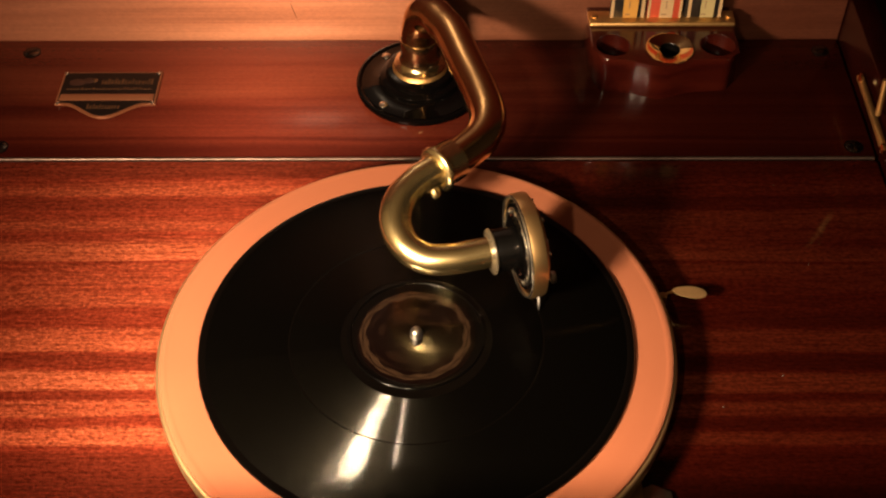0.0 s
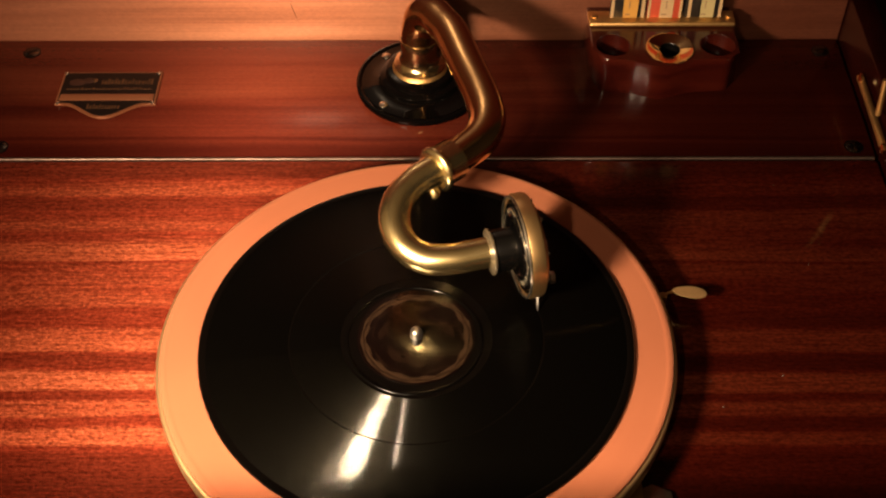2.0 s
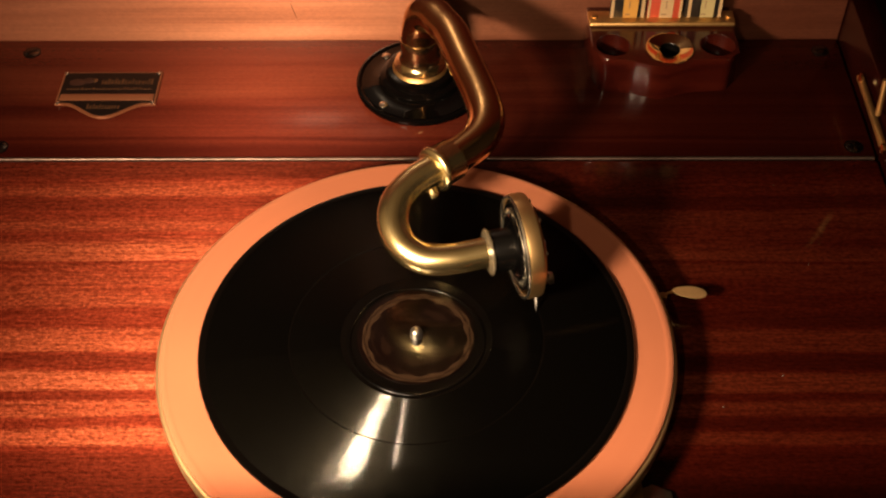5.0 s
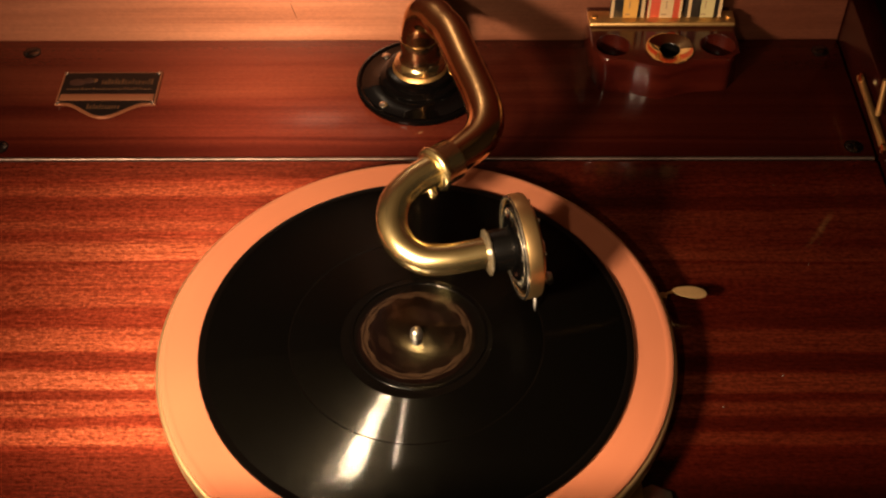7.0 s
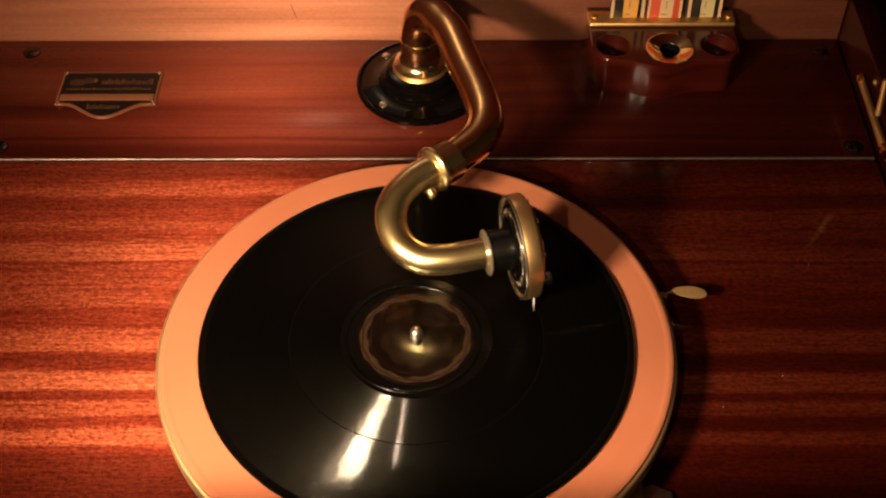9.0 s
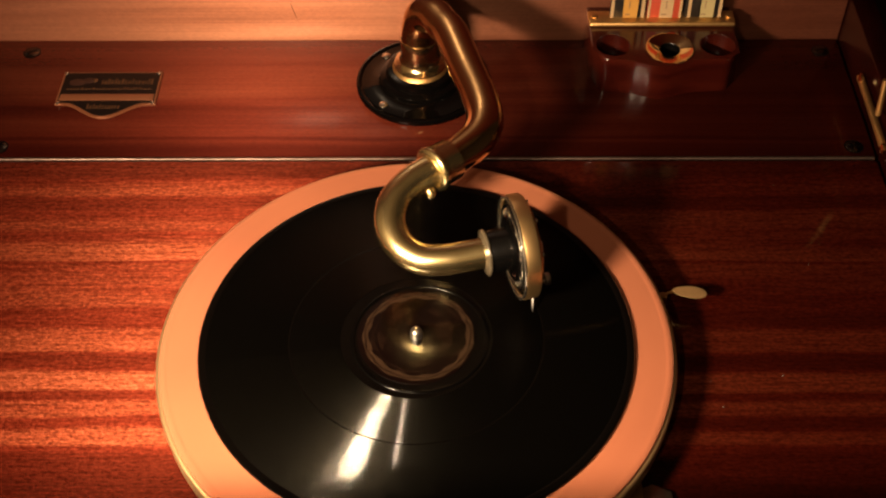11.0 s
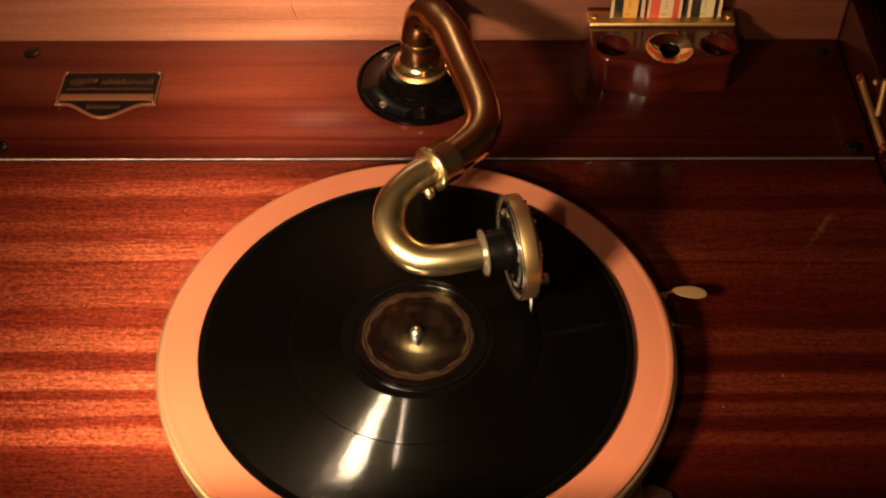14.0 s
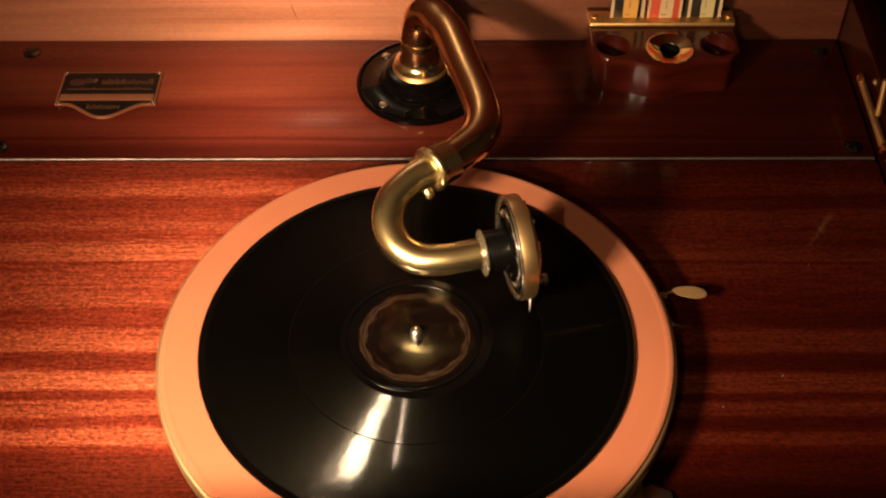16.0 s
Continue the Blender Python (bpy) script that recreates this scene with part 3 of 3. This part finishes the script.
    ts = tube([(0.0085, 0.0235, 0.0130, 0.0011), (0.0082, 0.0232, 0.0185, 0.0011), (0.0082, 0.0232, 0.0187, 0.0036), (0.0082, 0.0232, 0.0212, 0.0036)], 14, 4)
    ts.transform(M)
    ap("thumb_screw", ts, STEEL, band, "small thumb screw")
    nd = tube([(0.0105, 0.0270, 0.0106, 0.00095), (0.0160, 0.0330, 0.0094, 0.0009), (0.0183, 0.0358, 0.0088, 0.0006), (0.0194, 0.0374, 0.0086, 0.0001)], 10, 4)
    nd.transform(M)
    ap("needle", nd, STEEL, band, "bright steel needle")
    return arm


tone_arm = build_tone_arm()


# ---- name plate ----
def build_name_plate():
    p = thing("name_plate", (-0.2305, 0.2508, ZB), "dark shield-shaped metal plate with copper edge", "name plate")

    def outline(dx, dy, bulge):
        pts = [(-0.0365 + dx, 0.0182 - dy), (-0.0365 + dx, -0.0182 + dy)]
        for k in range(25):
            u = -1 + 2 * k / 24
            drop = (0.5 * (1 + math.cos(math.pi * min(1, abs(u) / 0.95)))) ** 0.85
            pts.append(((0.0310 - dx) * u, -0.0182 + dy - bulge * drop))
        pts += [(0.0365 - dx, -0.0182 + dy), (0.0365 - dx, 0.0182 - dy)]
        return pts

    part("edge", plate(outline(0, 0, 0.0145), 0.0, 0.0012, 0.0004), TARNISH, p, "copper-coloured raised edge")
    part("ground", plate(outline(0.0016, 0.0016, 0.0140), 0.0010, 0.0014, 0), mat("plate_enamel", (0.0022, 0.0014, 0.0013), 0.30, Specular_IOR_Level=0.3), p, "black enamel ground", False)
    part("band", box(-0.0340, 0.0342, -0.0142, -0.0072, 0.0012, 0.0017, 0.0002), TARNISH, p, "plain copper band")
    ink = mat("plate_print", (0.085, 0.040, 0.018), 0.35, 0.6)
    worn = mat("plate_worn_print", (0.022, 0.008, 0.005), 0.4, 0.3)
    rng = random.Random(8)
    rows = ((0.0040, 0.0060, -0.0065, 0.031), (-0.0022, 0.0022, -0.031, 0.031), (-0.0232, 0.0052, -0.0125, 0.0115))
    for y, h, x, end in rows:
        while x < end:
            w = rng.uniform(0.0009, 0.0018) if h > 0.003 else rng.uniform(0.0008, 0.0022)
            part("print_bar", box(x, min(x + w, end), y, y + h * rng.choice((0.62, 0.66, 1.0)), 0.0013, 0.0016, 0), ink, p, smooth=False)
            x += w + rng.uniform(0.0008, 0.0014)
    for ex, ey, er, es, em in ((-0.0245, 0.0062, 0.0042, 1.5, worn), (-0.0165, 0.0080, 0.0034, 1.3, worn), (-0.0118, 0.0084, 0.0022, 0.9, ink)):
        part("emblem", lathe([(er, 0.0), (er * 0.85, 0.0003), (0, 0.0003)], 20, Matrix.Translation((ex, ey, 0.0013)) @ Matrix.Diagonal((es, 1, 1, 1))), em, p, "rubbed copper emblem")
    for x, y in ((-0.0345, 0.0162), (0.0338, 0.0162), (-0.0345, -0.0168), (0.0338, -0.0168)):
        part("pin", lathe([(0.0015, 0.001), (0.0013, 0.0020), (0, 0.0025)], 14, Matrix.Translation((x, y, 0))), NICKEL, p)


build_name_plate()


# ---- needle holder ----
def build_holder():
    h = thing("needle_holder", (0.1735, 0.31, ZB), "varnished mahogany needle holder with three cups and a brass bar", "needle holder")
    top = 0.0295
    prof = []
    x0, x1 = -0.0535, 0.0525
    yb = -0.0005
    n = 48
    for k in range(n + 1):
        u = k / n
        x = x0 + (x1 - x0) * u
        f = -0.0625 - 0.0085 * math.exp(-((u - 0.46) / 0.17) ** 2)
        f += 0.017 * math.exp(-(u / 0.045) ** 2) + 0.010 * math.exp(-((1 - u) / 0.05) ** 2)
        prof.append((x, f))
    outline = [(x1, yb), (x0, yb)] + prof
    bm = plate(outline, 0.0, top, 0.0022, 4)
    me_ob = part("block", bm, HOLDER, h, "varnished mahogany block")
    cuts = []
    cups = ((-0.0378, -0.0470, 0.0128), (0.0025, -0.0510, 0.0166), (0.0372, -0.0470, 0.0130))
    for cx, cy, cr in cups:
        c = new("cutter", finish("cutter", lathe([(0, 0.012), (cr, 0.012), (cr, 0.05), (0, 0.05)], 40, Matrix.Translation((cx, cy, 0))), HOLDER))
        mod = me_ob.modifiers.new("cup", "BOOLEAN")
        mod.operation, mod.solver, mod.object = "DIFFERENCE", "EXACT", c
        c.parent = h
        cuts.append(c)
    bpy.context.view_layer.update()
    me = bpy.data.meshes.new_from_object(me_ob.evaluated_get(bpy.context.evaluated_depsgraph_get()))
    me_ob.modifiers.clear()
    me.set_sharp_from_angle(angle=radians(50))
    me_ob.data = me
    for c in cuts:
        bpy.data.objects.remove(c)
    for (cx, cy, cr), bright in zip(cups, (False, True, False)):
        prof = [(0.0166, 0.0293), (0.0174, 0.0299), (0.0172, 0.0304), (0.0162, 0.0303), (0.0157, 0.0300), (0.0077, 0.0291), (0.0072, 0.0287), (0.0070, 0.0130), (0, 0.0126)] if bright else \
               [(cr - 0.0001, 0.0290), (cr + 0.0001, 0.0297), (cr - 0.0005, 0.0298), (cr - 0.0009, 0.0290), (cr - 0.0014, 0.0190), (0.0085, 0.0145), (0.0040, 0.0134), (0, 0.0132)]
        cup = part("cup", lathe(prof, 48, Matrix.Translation((cx, cy, 0))), DISH if bright else HOLDER, h, "bright brass dish with a dark hole" if bright else "dark turned cup")
        if bright:
            part("hole", lathe([(0.0073, 0.0289), (0.0069, 0.0284), (0.0066, 0.0134), (0, 0.0130)], 32, Matrix.Translation((cx, cy, 0.0003))), RUBBER, cup, "dark hole")
        else:
            part("pin", lathe([(0.0022, 0.0130), (0.0020, 0.0170), (0.0010, 0.0180), (0, 0.0182)], 16, Matrix.Translation((cx + 0.002, cy - 0.002, 0))), NICKEL, cup)
    part("bar", box(-0.0535, 0.0530, -0.0268, -0.0228, 0.0295, 0.0335, 0.0019, 4), DARKBRASS, h, "polished brass retaining bar")
    part("shelf", box(-0.0535, 0.0530, -0.0228, -0.0100, 0.0292, 0.0325, 0.0006), DARKBRASS, h)
    for x in (-0.049, 0.049):
        part("screw", lathe([(0.0026, 0.032), (0.0024, 0.0338), (0, 0.0344)], 16, Matrix.Translation((x, -0.0175, 0))), DARKBRASS, h)


def build_packet(x, w, lean, stripes, label):
    p = thing("needle_packet", (x, 0.2945, 0.0072), label, "needle packet", group="needle packets in the holder")
    p.rotation_euler = (radians(lean), 0, 0)
    body = part("sleeve", box(-w / 2, w / 2, -0.003, 0.003, 0, 0.024, 0.0006), stripes[0][2], p)
    for a, b, m in stripes[1:]:
        part("stripe", box(-w / 2 + w * a, -w / 2 + w * b, -0.0035, -0.0029, 0.0004, 0.0235, 0), m, p, smooth=False)
    part("print_bar", box(0.0004, 0.0011, -0.0039, -0.0034, 0.0085, 0.0150, 0), INK, p, smooth=False)
    part("print_bar", box(-0.0022, 0.0016, -0.0039, -0.0034, 0.0030, 0.0037, 0), INK, p, smooth=False)


INK = mat("packet_ink", (0.12, 0.07, 0.04), 0.6)
PBLACK = mat("packet_black", (0.005, 0.004, 0.0035), 0.4)
PYELLOW = mat("packet_yellow", (0.30, 0.155, 0.030), 0.5)
PCREAM = mat("packet_cream", (0.26, 0.18, 0.095), 0.5)
PRED = mat("packet_red", (0.24, 0.032, 0.015), 0.45)
PGREEN = mat("packet_pale_green", (0.23, 0.19, 0.090), 0.5)
build_holder()
build_packet(0.1482, 0.0250, -3, [(0, 1, PBLACK), (0.0, 0.09, PCREAM), (0.36, 0.78, PYELLOW), (0.88, 0.98, PCREAM)], "black and yellow striped paper needle packet")
build_packet(0.1748, 0.0245, -2, [(0, 1, PRED), (0.0, 0.07, PCREAM), (0.36, 0.74, PCREAM), (0.93, 1.0, PCREAM)], "red and cream striped paper needle packet")
build_packet(0.2030, 0.0270, -3, [(0, 1, PBLACK), (0.08, 0.16, PCREAM), (0.42, 0.78, PGREEN), (0.90, 0.98, PCREAM)], "black and pale green striped paper needle packet")


# ---- speed lever, brake, lid stay ----
def build_lever():
    s = thing("speed_lever", (0.1485, 0.0440, ZB), "small flat brass paddle lever beside the turntable", "lever")
    part("post", lathe([(0.0026, 0.0), (0.0026, 0.0115), (0.0018, 0.0125), (0, 0.0128)], 16, Matrix.Translation((0.0, 0, 0))), DARKBRASS, s)
    part("rod", tube([(-0.001, -0.0006, 0.0118, 0.0008), (0.0040, 0.0016, 0.0120, 0.0008), (0.0075, 0.0028, 0.0124, 0.0009)], 10, 5), DARKBRASS, s)
    pts = []
    for k in range(32):
        a = 2 * math.pi * k / 32
        pts.append((0.0160 + 0.0104 * math.cos(a), 0.0016 + (0.0042 + 0.0008 * math.cos(a)) * math.sin(a) - 0.0012 * math.cos(a)))
    part("paddle", plate(pts, 0.0118, 0.0130, 0.0004), SATIN, s, "oval brass paddle")


def build_brake():
    b = thing("turntable_brake", (0.1250, -0.0910, ZB), "small dull metal brake plate under the turntable edge", "brake")
    part("base", plate([(-0.012, -0.010), (0.016, -0.012), (0.014, 0.004), (0.004, 0.0085), (-0.010, 0.002)], 0.0, 0.003, 0.0006), NICKEL, b)
    part("arm", box(-0.012, -0.002, -0.006, 0.008, 0.003, 0.006, 0.0008), DARKBRASS, b)


def build_stay():
    s = thing("lid_stay", (0.306, 0.20, ZB), "folding brass lid stay on the cabinet side", "lid stay")
    part("rail", tube([(0.004, 0.040, 0.0185, 0.0026), (0.003, 0.002, 0.0200, 0.0026), (0.002, -0.036, 0.0206, 0.0026)], 12, 6), DARKBRASS, s)
    part("rivet", lathe([(0.0042, 0), (0.004, 0.0016), (0, 0.003)], 20, along((-1, 0, 0), (0.004, 0.036, 0.020))), BRASS, s)
    part("rivet", lathe([(0.0036, 0), (0.0034, 0.0016), (0, 0.003)], 20, along((-1, 0, 0), (0.002, -0.036, 0.0206))), BRASS, s)
    part("arm", tube([(0.001, -0.013, 0.030, 0.0020), (0.001, -0.0105, 0.044, 0.0020), (0.001, -0.008, 0.056, 0.0020)], 12, 6), DARKBRASS, s, "slanting brass arm")


def build_dust():
    rng = random.Random(11)
    bm = bmesh.new()
    spots = [(-0.271, 0.166), (0.171, -0.012), (0.214, -0.008), (0.176, -0.030), (0.242, 0.052), (0.236, 0.150)]
    spots += [(rng.uniform(-0.29, 0.29), rng.uniform(0.0, 0.17)) for _ in range(6)]
    for x, y in spots:
        if math.hypot(x, y) > 0.155:
            r = rng.uniform(0.0002, 0.00045)
            bmesh.ops.create_icosphere(bm, subdivisions=1, radius=r, matrix=Matrix.Translation((x, y, ZB + 0.0001)) @ Matrix.Diagonal((rng.uniform(1, 1.8), 1, 0.4, 1)))
    d = part("dust", bm, mat("pale_dust", (0.09, 0.07, 0.05), 0.9))
    tagged(d, "few pale dust specks lying on the motor board", "dust", kind="stuff")


build_dust()
build_lever()
build_brake()
build_stay()


# ---- what moves ----
def motions():
    turn = -78.0 * 6.0          # degrees a second, clockwise from above
    steps = [k / 10 for k in range(161)]
    walk(turntable, [(t, pose(0, 0, ZB, 0, 0, turn * t)) for t in steps])
    walk(record, [(t, pose(0, 0, 0.0002, 0, 0, turn * t)) for t in steps])
    walk(tone_arm, [(t, pose(PX, PY, ZB + 0.0195, 0, 0, -1.25 * t / 16.0)) for t in (0.0, 4.0, 8.0, 12.0, 16.0)])


motions()
